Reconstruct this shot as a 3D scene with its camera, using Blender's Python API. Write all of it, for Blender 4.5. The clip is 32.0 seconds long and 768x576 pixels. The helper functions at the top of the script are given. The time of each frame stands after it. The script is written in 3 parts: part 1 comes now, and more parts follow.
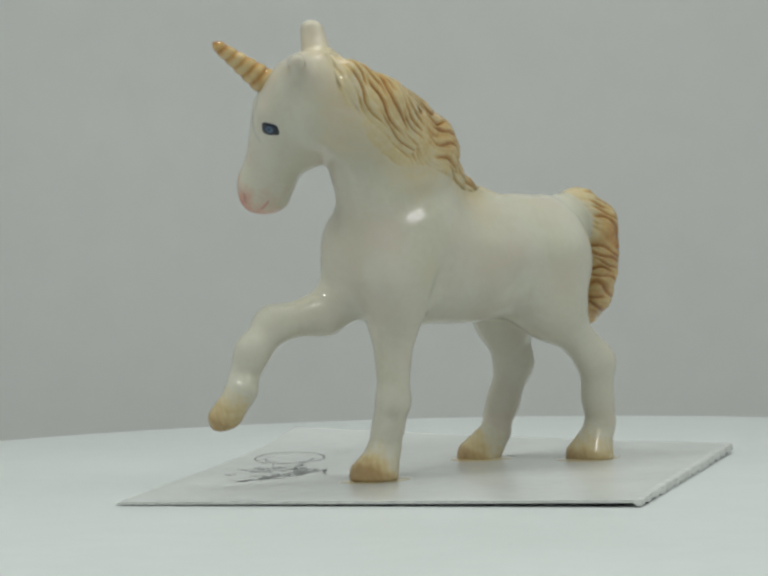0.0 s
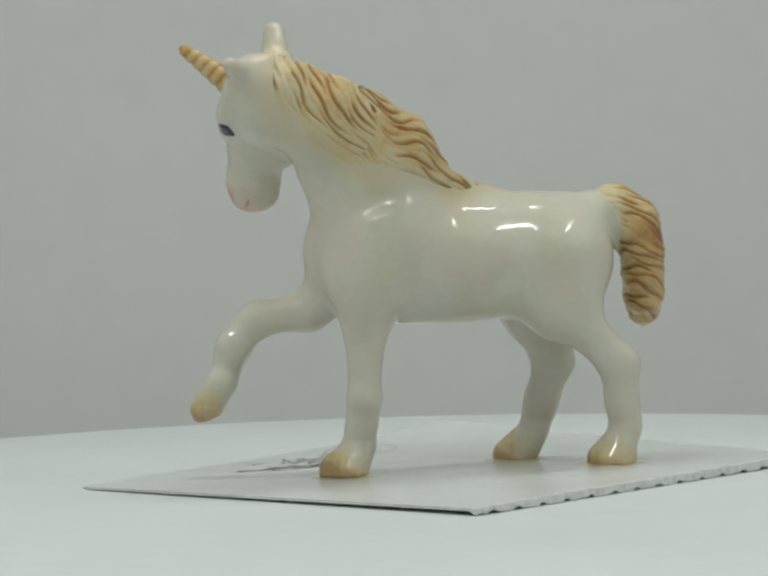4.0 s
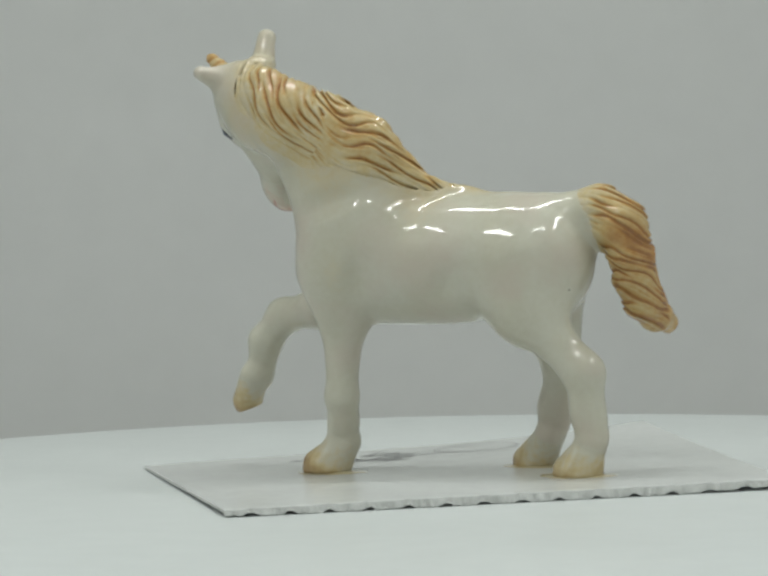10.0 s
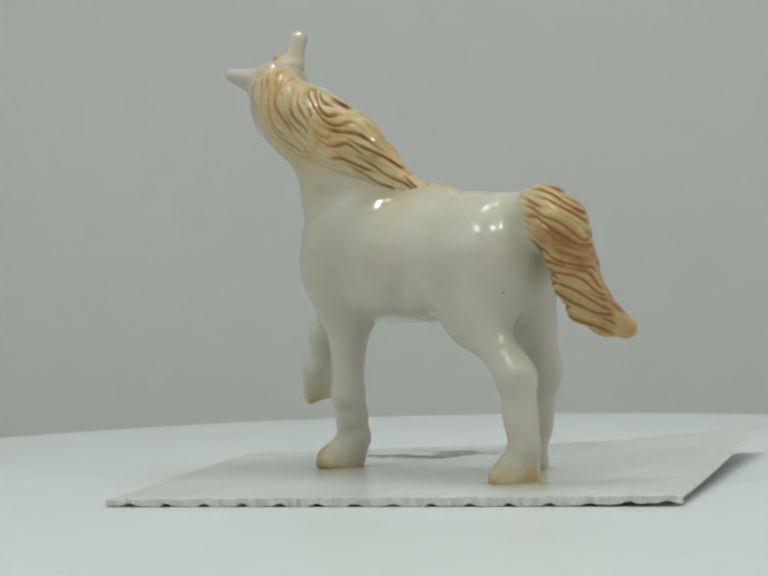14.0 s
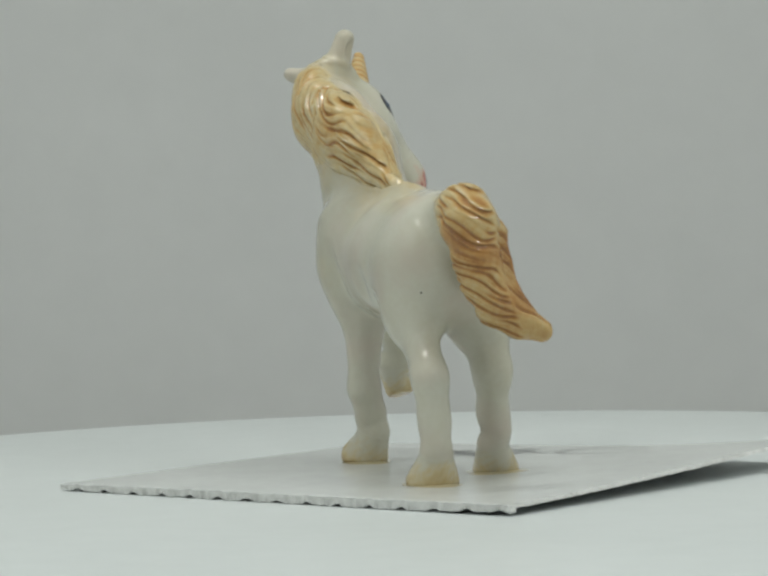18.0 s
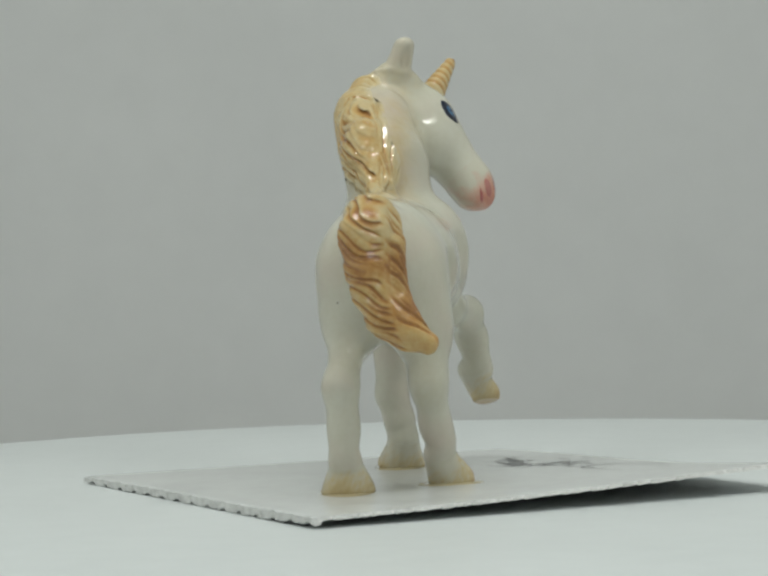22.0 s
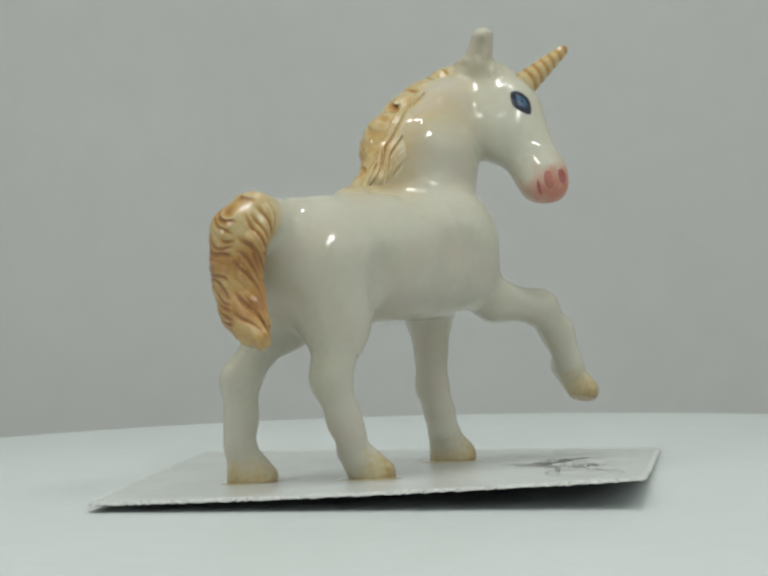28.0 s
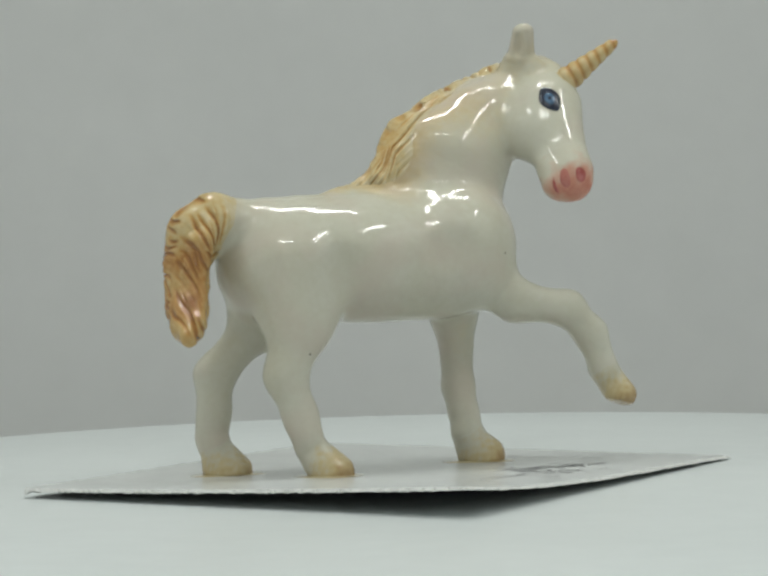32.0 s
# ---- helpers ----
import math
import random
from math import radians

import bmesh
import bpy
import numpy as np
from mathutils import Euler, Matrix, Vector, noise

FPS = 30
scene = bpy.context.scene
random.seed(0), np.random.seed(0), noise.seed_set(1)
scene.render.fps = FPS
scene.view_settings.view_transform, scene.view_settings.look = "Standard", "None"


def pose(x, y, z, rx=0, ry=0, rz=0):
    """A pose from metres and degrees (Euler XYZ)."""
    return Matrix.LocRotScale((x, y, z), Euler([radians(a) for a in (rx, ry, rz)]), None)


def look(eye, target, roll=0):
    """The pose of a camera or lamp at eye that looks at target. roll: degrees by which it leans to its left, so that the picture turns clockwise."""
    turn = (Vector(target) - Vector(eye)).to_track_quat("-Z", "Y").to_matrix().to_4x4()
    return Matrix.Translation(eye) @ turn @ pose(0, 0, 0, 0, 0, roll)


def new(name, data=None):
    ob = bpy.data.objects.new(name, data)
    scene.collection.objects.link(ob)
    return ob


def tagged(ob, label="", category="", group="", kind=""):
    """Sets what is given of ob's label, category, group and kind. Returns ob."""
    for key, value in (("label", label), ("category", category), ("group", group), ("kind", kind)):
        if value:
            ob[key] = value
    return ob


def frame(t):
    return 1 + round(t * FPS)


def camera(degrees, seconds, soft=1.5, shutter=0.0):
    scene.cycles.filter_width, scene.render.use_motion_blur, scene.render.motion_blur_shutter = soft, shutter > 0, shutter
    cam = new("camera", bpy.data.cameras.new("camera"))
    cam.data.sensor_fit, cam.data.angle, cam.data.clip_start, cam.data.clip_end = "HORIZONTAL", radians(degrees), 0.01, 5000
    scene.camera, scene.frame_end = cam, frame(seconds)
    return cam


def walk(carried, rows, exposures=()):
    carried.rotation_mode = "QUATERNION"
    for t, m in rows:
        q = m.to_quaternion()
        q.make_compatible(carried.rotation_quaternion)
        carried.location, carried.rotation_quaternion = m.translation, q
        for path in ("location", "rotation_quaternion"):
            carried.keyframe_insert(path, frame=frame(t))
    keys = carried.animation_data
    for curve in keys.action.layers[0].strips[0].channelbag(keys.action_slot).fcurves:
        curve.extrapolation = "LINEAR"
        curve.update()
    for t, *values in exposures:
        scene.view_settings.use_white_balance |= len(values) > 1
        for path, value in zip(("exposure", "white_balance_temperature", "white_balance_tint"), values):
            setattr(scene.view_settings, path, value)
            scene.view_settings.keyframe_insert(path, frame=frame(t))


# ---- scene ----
# Millimetre plan: x towards the tail, y towards the figurine's own right, z up from the card's top; the turning axis is x = y = 0.
MM = 0.001
cam = camera(15.91, 32.0, soft=2.8)
EYE = Vector((0.0, -0.330, 0.03207))


def aim(yaw, pitch):
    """The camera's pose: degrees to the right and downwards from the axis."""
    a, b = radians(yaw), radians(pitch)
    way = Vector((math.sin(a) * math.cos(b), math.cos(a) * math.cos(b), -math.sin(b)))
    return look(EYE, EYE + way, -1.536)


# a camera on a stand, which is nudged a little between 17 and 25 s
walk(cam, [(t, aim(a, b)) for t, a, b in (
    (0, -0.687, 1.643), (0.5, -0.671, 1.692), (1, -0.670, 1.688), (1.5, -0.660, 1.697), (2, -0.655, 1.710), (2.5, -0.664, 1.695), (3, -0.659, 1.699), (3.5, -0.664, 1.693), (5.5, -0.656, 1.689), (6, -0.657, 1.691), (7, -0.648, 1.687), (8, -0.630, 1.690), (9, -0.613, 1.684), (10, -0.606, 1.680), (11, -0.624, 1.687), (12, -0.646, 1.695), (13, -0.650, 1.688), (14, -0.650, 1.700), (14.5, -0.657, 1.692), (16.5, -0.650, 1.711), (17, -0.645, 1.720), (17.5, -0.662, 1.733), (18, -0.660, 1.755), (18.5, -0.675, 1.765), (19, -0.672, 1.799), (19.5, -0.673, 1.812), (20, -0.670, 1.817), (20.5, -0.650, 1.718), (21, -0.682, 1.756), (21.5, -0.678, 1.683), (22, -0.700, 1.585), (22.5, -0.726, 1.665), (23, -0.716, 1.711), (23.5, -0.696, 1.671), (24, -0.670, 1.616), (24.5, -0.651, 1.646), (25, -0.629, 1.694), (25.5, -0.625, 1.710), (27.5, -0.615, 1.706), (28, -0.630, 1.707), (29, -0.637, 1.709), (30, -0.641, 1.711), (30.5, -0.645, 1.717), (31, -0.635, 1.745), (31.5, -0.626, 1.735), (32, -0.608, 1.721))],
    exposures=((0, 0.0), (32, 0.0)))

# ---- world and light: a white photo tent with light strips under its roof ----
world = bpy.data.worlds.new("world")
scene.world = world
world.use_nodes = True
world.node_tree.nodes["Background"].inputs[0].default_value = (0.8, 0.9, 1.0, 1)
world.node_tree.nodes["Background"].inputs[1].default_value = 0.02
STRIP_POWER = 61.5


# ---- materials ----
def material(name, colour, rough=0.5, spec=0.5, coat=0.0, metal=0.0):
    m = bpy.data.materials.new(name)
    m.use_nodes = True
    b = m.node_tree.nodes["Principled BSDF"]
    b.inputs["Base Color"].default_value = (*colour, 1)
    b.inputs["Roughness"].default_value = rough
    b.inputs["Specular IOR Level"].default_value = spec
    b.inputs["Coat Weight"].default_value = coat
    b.inputs["Coat Roughness"].default_value = 0.02
    b.inputs["Metallic"].default_value = metal
    return m


def add(m, kind, **values):
    n = m.node_tree.nodes.new(kind)
    for k, v in values.items():
        n.inputs[k.replace("_", " ")].default_value = v
    return n


def wire(m, a, out, b, into):
    m.node_tree.links.new(a.outputs[out], b.inputs[into])


def ramp(m, stops):
    n = m.node_tree.nodes.new("ShaderNodeValToRGB")
    e = n.color_ramp.elements
    while len(e) < len(stops):
        e.new(0.5)
    for s, (p, c) in zip(e, stops):
        s.position, s.color = p, (*c, 1) if len(c) == 3 else c
    return n


def noise_of(m, scale, detail=4.0, rough=0.55):
    co = add(m, "ShaderNodeTexCoord")
    n = add(m, "ShaderNodeTexNoise", Scale=scale, Detail=detail, Roughness=rough)
    wire(m, co, "Object", n, "Vector")
    return n


def bumped(m, source, out, strength, distance):
    b = add(m, "ShaderNodeBump", Strength=strength, Distance=distance)
    wire(m, source, out, b, "Height")
    wire(m, b, "Normal", m.node_tree.nodes["Principled BSDF"], "Normal")
    return b


def plain_mottled(name, dark, light, scale, rough=0.5, bump=0.0, distance=0.0002, spec=0.5, coat=0.0):
    """A surface whose colour wanders between two near tones at two scales."""
    m = material(name, light, rough, spec, coat)
    b = m.node_tree.nodes["Principled BSDF"]
    n1, n2 = noise_of(m, scale), noise_of(m, scale * 9, 3.0)
    mix = add(m, "ShaderNodeMath")
    mix.operation = "MULTIPLY_ADD"
    mix.inputs[1].default_value = 0.35
    wire(m, n2, "Fac", mix, 0)
    half = add(m, "ShaderNodeMath")
    half.operation = "MULTIPLY"
    half.inputs[1].default_value = 0.65
    wire(m, n1, "Fac", half, 0)
    wire(m, half, 0, mix, 2)
    r = ramp(m, [(0.35, dark), (0.65, light)])
    wire(m, mix, 0, r, "Fac")
    wire(m, r, "Color", b, "Base Color")
    if bump:
        bumped(m, n2, "Fac", bump, distance)
    return m


def glaze(name, tones, scale=180.0, blush=None):
    """Glossy glaze over white ceramic: the colour follows how thick the wash lies (attribute wash), broken up by fine mottling."""
    m = material(name, tones[0], 0.6, 0.0, 1.0)
    b = m.node_tree.nodes["Principled BSDF"]
    a = m.node_tree.nodes.new("ShaderNodeAttribute")
    a.attribute_name = "wash"
    n1, n2 = noise_of(m, scale), noise_of(m, scale * 6, 3.0)
    s = add(m, "ShaderNodeMath")
    s.operation = "ADD"
    wire(m, n1, "Fac", s, 0)
    wire(m, n2, "Fac", s, 1)
    w = add(m, "ShaderNodeMath")
    w.operation = "MULTIPLY_ADD"
    wire(m, s, 0, w, 0)
    w.inputs[1].default_value = 0.4
    w.inputs[2].default_value = -0.4
    t = add(m, "ShaderNodeMath")
    t.operation = "ADD"
    wire(m, a, "Fac", t, 0)
    wire(m, w, 0, t, 1)
    r = ramp(m, [(i / (len(tones) - 1), c) for i, c in enumerate(tones)])
    wire(m, t, 0, r, "Fac")
    if blush:
        cloud = noise_of(m, 130.0, 5.0)
        patch_ = ramp(m, [(0.45, (0, 0, 0)), (0.7, (0.75, 0.75, 0.75))])
        wire(m, cloud, "Fac", patch_, "Fac")
        tint = m.node_tree.nodes.new("ShaderNodeMix")
        tint.data_type = "RGBA"
        wire(m, patch_, "Color", tint, 0)
        m.node_tree.links.new(r.outputs["Color"], tint.inputs[6])
        tint.inputs[7].default_value = (*blush, 1)
        m.node_tree.links.new(tint.outputs[2], b.inputs["Base Color"])
    else:
        wire(m, r, "Color", b, "Base Color")
    first = add(m, "ShaderNodeBump", Strength=0.25, Distance=0.00025)
    wire(m, n1, "Fac", first, "Height")
    second = bumped(m, n2, "Fac", 0.08, 0.0001)
    wire(m, first, "Normal", second, "Normal")
    b.inputs["Coat IOR"].default_value = 1.5
    b.inputs["Coat Roughness"].default_value = 0.08
    return m


WHITE = (0.57, 0.55, 0.45)
BODY = glaze("glazed_white", [(0.59, 0.58, 0.49), (0.54, 0.522, 0.415), (0.56, 0.49, 0.33), (0.53, 0.40, 0.20)], 210.0, (0.56, 0.495, 0.415))
HAIR = glaze("gold_wash", [(0.58, 0.52, 0.38), (0.565, 0.46, 0.255), (0.515, 0.35, 0.14), (0.43, 0.225, 0.07), (0.30, 0.14, 0.045)], 260.0)
HOOF = glaze("hoof_wash", [WHITE, (0.56, 0.47, 0.28), (0.48, 0.365, 0.185), (0.36, 0.24, 0.11)], 300.0)
PINK = glaze("pink_wash", [WHITE, (0.57, 0.39, 0.30), (0.56, 0.25, 0.175), (0.42, 0.115, 0.08)], 300.0)
RED = plain_mottled("deep_pink", (0.30, 0.055, 0.05), (0.45, 0.115, 0.095), 900, 0.2, coat=0.8)
FLUSH = plain_mottled("flushed_pink", (0.40, 0.11, 0.09), (0.50, 0.20, 0.155), 900, 0.2, coat=0.8)
SOFT_RED = plain_mottled("soft_pink", (0.47, 0.22, 0.18), (0.52, 0.30, 0.25), 900, 0.2, coat=0.8)
PIT = material("glaze_pit", (0.06, 0.045, 0.03), 0.6)
EYE_DARK = material("eye_navy", (0.006, 0.012, 0.030), 0.25, 0.4, 0.25)
EYE_BLUE = plain_mottled("eye_blue", (0.025, 0.075, 0.15), (0.06, 0.15, 0.26), 900, 0.25, coat=0.25)
PAPER = plain_mottled("coated_card", (0.60, 0.62, 0.61), (0.67, 0.69, 0.68), 60, 0.22, 0.05, 0.00005)
FIBRE = plain_mottled("torn_card_edge", (0.58, 0.59, 0.57), (0.78, 0.79, 0.77), 900, 0.9, 0.4, 0.0003)
INK = plain_mottled("grey_ink", (0.10, 0.105, 0.105), (0.24, 0.245, 0.245), 700, 0.5)
GLUE = plain_mottled("dried_glue", (0.60, 0.51, 0.30), (0.66, 0.61, 0.43), 500, 0.15, coat=0.6)
DISC = plain_mottled("white_turntable", (0.64, 0.68, 0.675), (0.68, 0.72, 0.715), 25, 0.42, 0.05, 0.0001)
RIM = plain_mottled("turntable_base", (0.45, 0.46, 0.46), (0.52, 0.53, 0.53), 40, 0.5)
TENT = plain_mottled("tent_cloth", (0.655, 0.665, 0.655), (0.695, 0.705, 0.695), 12, 0.9)
# unseen tent sides and roof, made whiter than the cloth to bounce fill light
BOUNCE_CLOTH = plain_mottled("tent_bounce_cloth", (0.80, 0.81, 0.80), (0.84, 0.85, 0.84), 12, 0.9)
LED = material("light_strip", (1, 1, 1))
LED.node_tree.nodes["Principled BSDF"].inputs["Emission Color"].default_value = (0.968, 1.0, 0.965, 1)
LED.node_tree.nodes["Principled BSDF"].inputs["Emission Strength"].default_value = STRIP_POWER
HOUSING = material("strip_housing", (0.55, 0.56, 0.56), 0.4, 0.5, 0, 0.0)


# ---- mesh helpers ----
def mesh_of(name, verts, faces, mat, smooth=True, wash=None, normals=None):
    me = bpy.data.meshes.new(name)
    v = np.asarray(verts, float) * MM
    me.from_pydata(v.tolist(), [], [tuple(f) for f in (faces.tolist() if hasattr(faces, "tolist") else faces)])
    me.materials.append(mat)
    if smooth:
        me.shade_smooth()
    if wash is not None:
        me.attributes.new("wash", "FLOAT", "POINT").data.foreach_set("value", np.asarray(wash, np.float32))
    if normals is not None:
        me.normals_split_custom_set_from_vertices(normals.tolist())
    return me


def part(name, me, parent, label=""):
    ob = new(name, me)
    ob.parent = parent
    return tagged(ob, label)


def box_mesh(name, lo, hi, mat, bevel=0.0):
    bm = bmesh.new()
    bmesh.ops.create_cube(bm, size=1)
    for v in bm.verts:
        v.co = Vector([(lo[i] + hi[i]) / 2 + v.co[i] * (hi[i] - lo[i]) for i in range(3)]) * MM
    if bevel:
        bmesh.ops.bevel(bm, geom=bm.edges[:], offset=bevel * MM, segments=2, affect="EDGES")
    me = bpy.data.meshes.new(name)
    bm.to_mesh(me)
    bm.free()
    me.materials.append(mat)
    return me


def lathe(name, profile, mat, seg=96):
    """Turns a profile of (radius, height) about the z axis."""
    n = len(profile)
    verts = [(r * math.cos(2 * math.pi * i / seg), r * math.sin(2 * math.pi * i / seg), z) for i in range(seg) for r, z in profile]
    faces = [(i * n + j, ((i + 1) % seg) * n + j, ((i + 1) % seg) * n + j + 1, i * n + j + 1) for i in range(seg) for j in range(n - 1)]
    return mesh_of(name, verts, faces, mat)


# ---- rounded forms: soft unions of cones and ellipsoids, meshed on a grid ----
class Form:
    def __init__(self):
        self.items = []

    def cone(self, a, b, ra, rb, k=1.5, sy=1.0):
        self.items.append(("cone", np.array(a, float), np.array(b, float), ra, rb, k, sy))
        return self

    def chain(self, points, k=1.0, sy=1.0):
        """Cones through (x, y, z, radius) points."""
        for p, q in zip(points, points[1:]):
            self.cone(p[:3], q[:3], p[3], q[3], k, sy)
        return self

    def egg(self, c, radii, k=1.5, axes=None):
        self.items.append(("egg", np.array(c, float), np.array(radii, float), np.eye(3) if axes is None else np.array(axes, float), 0, k, 1))
        return self

    def cut(self, c, radii, k=0.5, axes=None):
        self.items.append(("cut", np.array(c, float), np.array(radii, float), np.eye(3) if axes is None else np.array(axes, float), 0, k, 1))
        return self

    def plane(self, c, normal, near, k=0.3):
        """Cuts away what lies beyond a plane, within a distance near of c."""
        self.items.append(("plane", np.array(c, float), np.array(normal, float) / np.linalg.norm(normal), near, 0, k, 1))
        return self

    def reach(self, it):
        kind, a, b, c, d, k, sy = it
        if kind == "cone":
            r = max(c, d) + k * 1.2 + 0.6
            return np.minimum(a, b) - r, np.maximum(a, b) + r
        if kind == "plane":
            return a - c, a + c
        r = b.max() + k * 1.2 + 0.6
        return a - r, a + r

    def distance(self, it, p):
        kind, a, b, c, d, k, sy = it
        if kind == "cone":
            s = np.array([1, sy, 1])
            pa, ba = (p - a) / s, (b - a) / s
            h = np.clip((pa @ ba) / (ba @ ba), 0, 1)
            return (np.sqrt(((pa - h[..., None] * ba) ** 2).sum(-1)) - (c + (d - c) * h)) * min(1, sy)
        if kind == "plane":
            return (p - a) @ b
        q = (p - a) @ c.T / b
        l = np.sqrt((q * q).sum(-1)) + 1e-9
        g = np.sqrt(((q / b) ** 2).sum(-1)) + 1e-9
        return l * (l - 1) / g

    def blend(self, f, d, it):
        kind, k = it[0], it[5]
        if kind in ("cut", "plane"):
            e = -d if kind == "cut" else d
            h = np.clip(0.5 + 0.5 * (e - f) / k, 0, 1)
            return f * (1 - h) + e * h + k * h * (1 - h)
        h = np.clip(0.5 + 0.5 * (f - d) / k, 0, 1)
        return f * (1 - h) + d * h - k * h * (1 - h)

    def value(self, p):
        p = np.asarray(p, float)
        f = np.full(p.shape[:-1], 50.0)
        for it in self.items:
            lo, hi = self.reach(it)
            d = self.distance(it, p)
            if it[0] == "plane":
                inside = np.all((p > lo) & (p < hi), axis=-1)
                f = np.where(inside, self.blend(f, d, it), f)
            else:
                f = self.blend(f, d, it)
        return f

    def grid(self, h, pad=1.0):
        solids = [self.reach(i) for i in self.items if i[0] in ("cone", "egg")]
        lo = np.min([s[0] for s in solids], axis=0) - pad
        hi = np.max([s[1] for s in solids], axis=0) + pad
        n = np.ceil((hi - lo) / h).astype(int) + 1
        ax = [lo[i] + h * np.arange(n[i]) for i in range(3)]
        f = np.full(n, 50.0)
        for it in self.items:
            a, b = self.reach(it)
            s = tuple(slice(max(0, int((a[i] - lo[i]) / h)), max(0, int((b[i] - lo[i]) / h) + 2)) for i in range(3))
            p = np.stack(np.meshgrid(*[ax[i][s[i]] for i in range(3)], indexing="ij"), -1)
            if p.size:
                f[s] = self.blend(f[s], self.distance(it, p), it)
        return f, lo, ax

    def project(self, p, way, steps=12):
        """Moves points along a way until they lie on the surface."""
        p, way = np.array(p, float), np.asarray(way, float)
        for _ in range(steps):
            p = p - way * np.clip(self.value(p), -1, 1)[..., None] * 0.8
        return p


def skin(f, lo, h):
    """The surface where the field f is zero, as verts and quads."""
    s = f < 0
    n = np.array(f.shape)
    corner = [(i, j, k) for i in (0, 1) for j in (0, 1) for k in (0, 1)]
    view = lambda a, c: a[c[0]:n[0] - 1 + c[0], c[1]:n[1] - 1 + c[1], c[2]:n[2] - 1 + c[2]]
    total = sum(view(s, c).astype(np.int8) for c in corner)
    cells = np.argwhere((total > 0) & (total < 8))
    ident = np.full(n - 1, -1, int)
    ident[tuple(cells.T)] = np.arange(len(cells))
    acc, cnt = np.zeros((len(cells), 3)), np.zeros(len(cells))
    for c in corner:
        for ax in range(3):
            if c[ax]:
                continue
            e = np.array(c)
            e[ax] = 1
            i0, i1 = cells + c, cells + e
            f0, f1 = f[tuple(i0.T)], f[tuple(i1.T)]
            hit = (f0 < 0) != (f1 < 0)
            t = np.where(hit, f0 / np.where(hit, f0 - f1, 1), 0)
            q = i0.astype(float)
            q[:, ax] += t
            acc += q * hit[:, None]
            cnt += hit
    verts = acc / cnt[:, None] * h + lo
    quads = []
    for ax in range(3):
        u, w = (ax + 1) % 3, (ax + 2) % 3
        sl0, sl1 = [slice(None)] * 3, [slice(None)] * 3
        sl0[ax], sl1[ax] = slice(0, -1), slice(1, None)
        flip = s[tuple(sl0)] != s[tuple(sl1)]
        for e in (np.argwhere(flip & s[tuple(sl0)]), np.argwhere(flip & s[tuple(sl1)])):
            if not len(e):
                continue
            e = e[(e[:, u] > 0) & (e[:, w] > 0)]
            cell = []
            for du, dw in ((0, 0), (1, 0), (1, 1), (0, 1)):
                q = e.copy()
                q[:, u] -= du
                q[:, w] -= dw
                cell.append(ident[tuple(q.T)])
            q = np.stack(cell, 1)
            quads.append(q if s[tuple(e[0])] else q[:, ::-1])
    return verts, np.concatenate(quads)


def slopes(f, lo, h, v):
    """Unit normals at the verts, from the field's gradient."""
    q = (v - lo) / h
    i = np.floor(q).astype(int)
    t = q - i
    g = np.zeros(v.shape)
    for c in [(a, b, d) for a in (0, 1) for b in (0, 1) for d in (0, 1)]:
        w = np.prod(np.where(np.array(c), t, 1 - t), axis=1)
        for ax in range(3):
            up, down = i + c, i + c
            up[:, ax] += 1
            down[:, ax] -= 1
            g[:, ax] += w * (f[tuple(up.T)] - f[tuple(down.T)])
    return g / (np.linalg.norm(g, axis=1)[:, None] + 1e-12)


def ripple(p, scale, seed):
    """Smooth pseudo-random wandering in about -1..1 from a few sines."""
    r = np.random.RandomState(seed)
    out = 0
    for _ in range(5):
        w = r.normal(size=3) * scale
        out = out + np.sin(p @ w + r.uniform(0, 6.28))
    return out / 2.6


def piece_of(verts, faces, keep):
    """The faces picked by keep, with their own verts."""
    f = faces[keep]
    used, inv = np.unique(f, return_inverse=True)
    return verts[used], inv.reshape(f.shape), used


# ---- the setting: tent, light strips ----
W, BACK, FRONT, FLOOR, ROOF = 240, 260, -430, -24, 300
for name, lo, hi in (("floor", (-W, FRONT, FLOOR - 4), (W, BACK, FLOOR)), ("ceiling", (-W, FRONT, ROOF), (W, BACK, ROOF + 4)),
                     ("wall_back", (-W - 4, BACK, FLOOR - 4), (W + 4, BACK + 4, ROOF + 4)), ("wall_front", (-W - 4, FRONT - 4, FLOOR - 4), (W + 4, FRONT, ROOF + 4)),
                     ("wall_left", (-W - 4, FRONT, FLOOR - 4), (-W, BACK, ROOF + 4)), ("wall_right", (W, FRONT, FLOOR - 4), (W + 4, BACK, ROOF + 4))):
    tagged(new(name, box_mesh(name, lo, hi, TENT if name in ("wall_back", "floor") else BOUNCE_CLOTH)), "plain light grey cloth of a photo tent" if name in ("wall_back", "floor") else "unseen bright white tent cloth, added to bounce fill light", "ceiling" if name == "ceiling" else "wall" if "wall" in name else "floor", kind="structure")


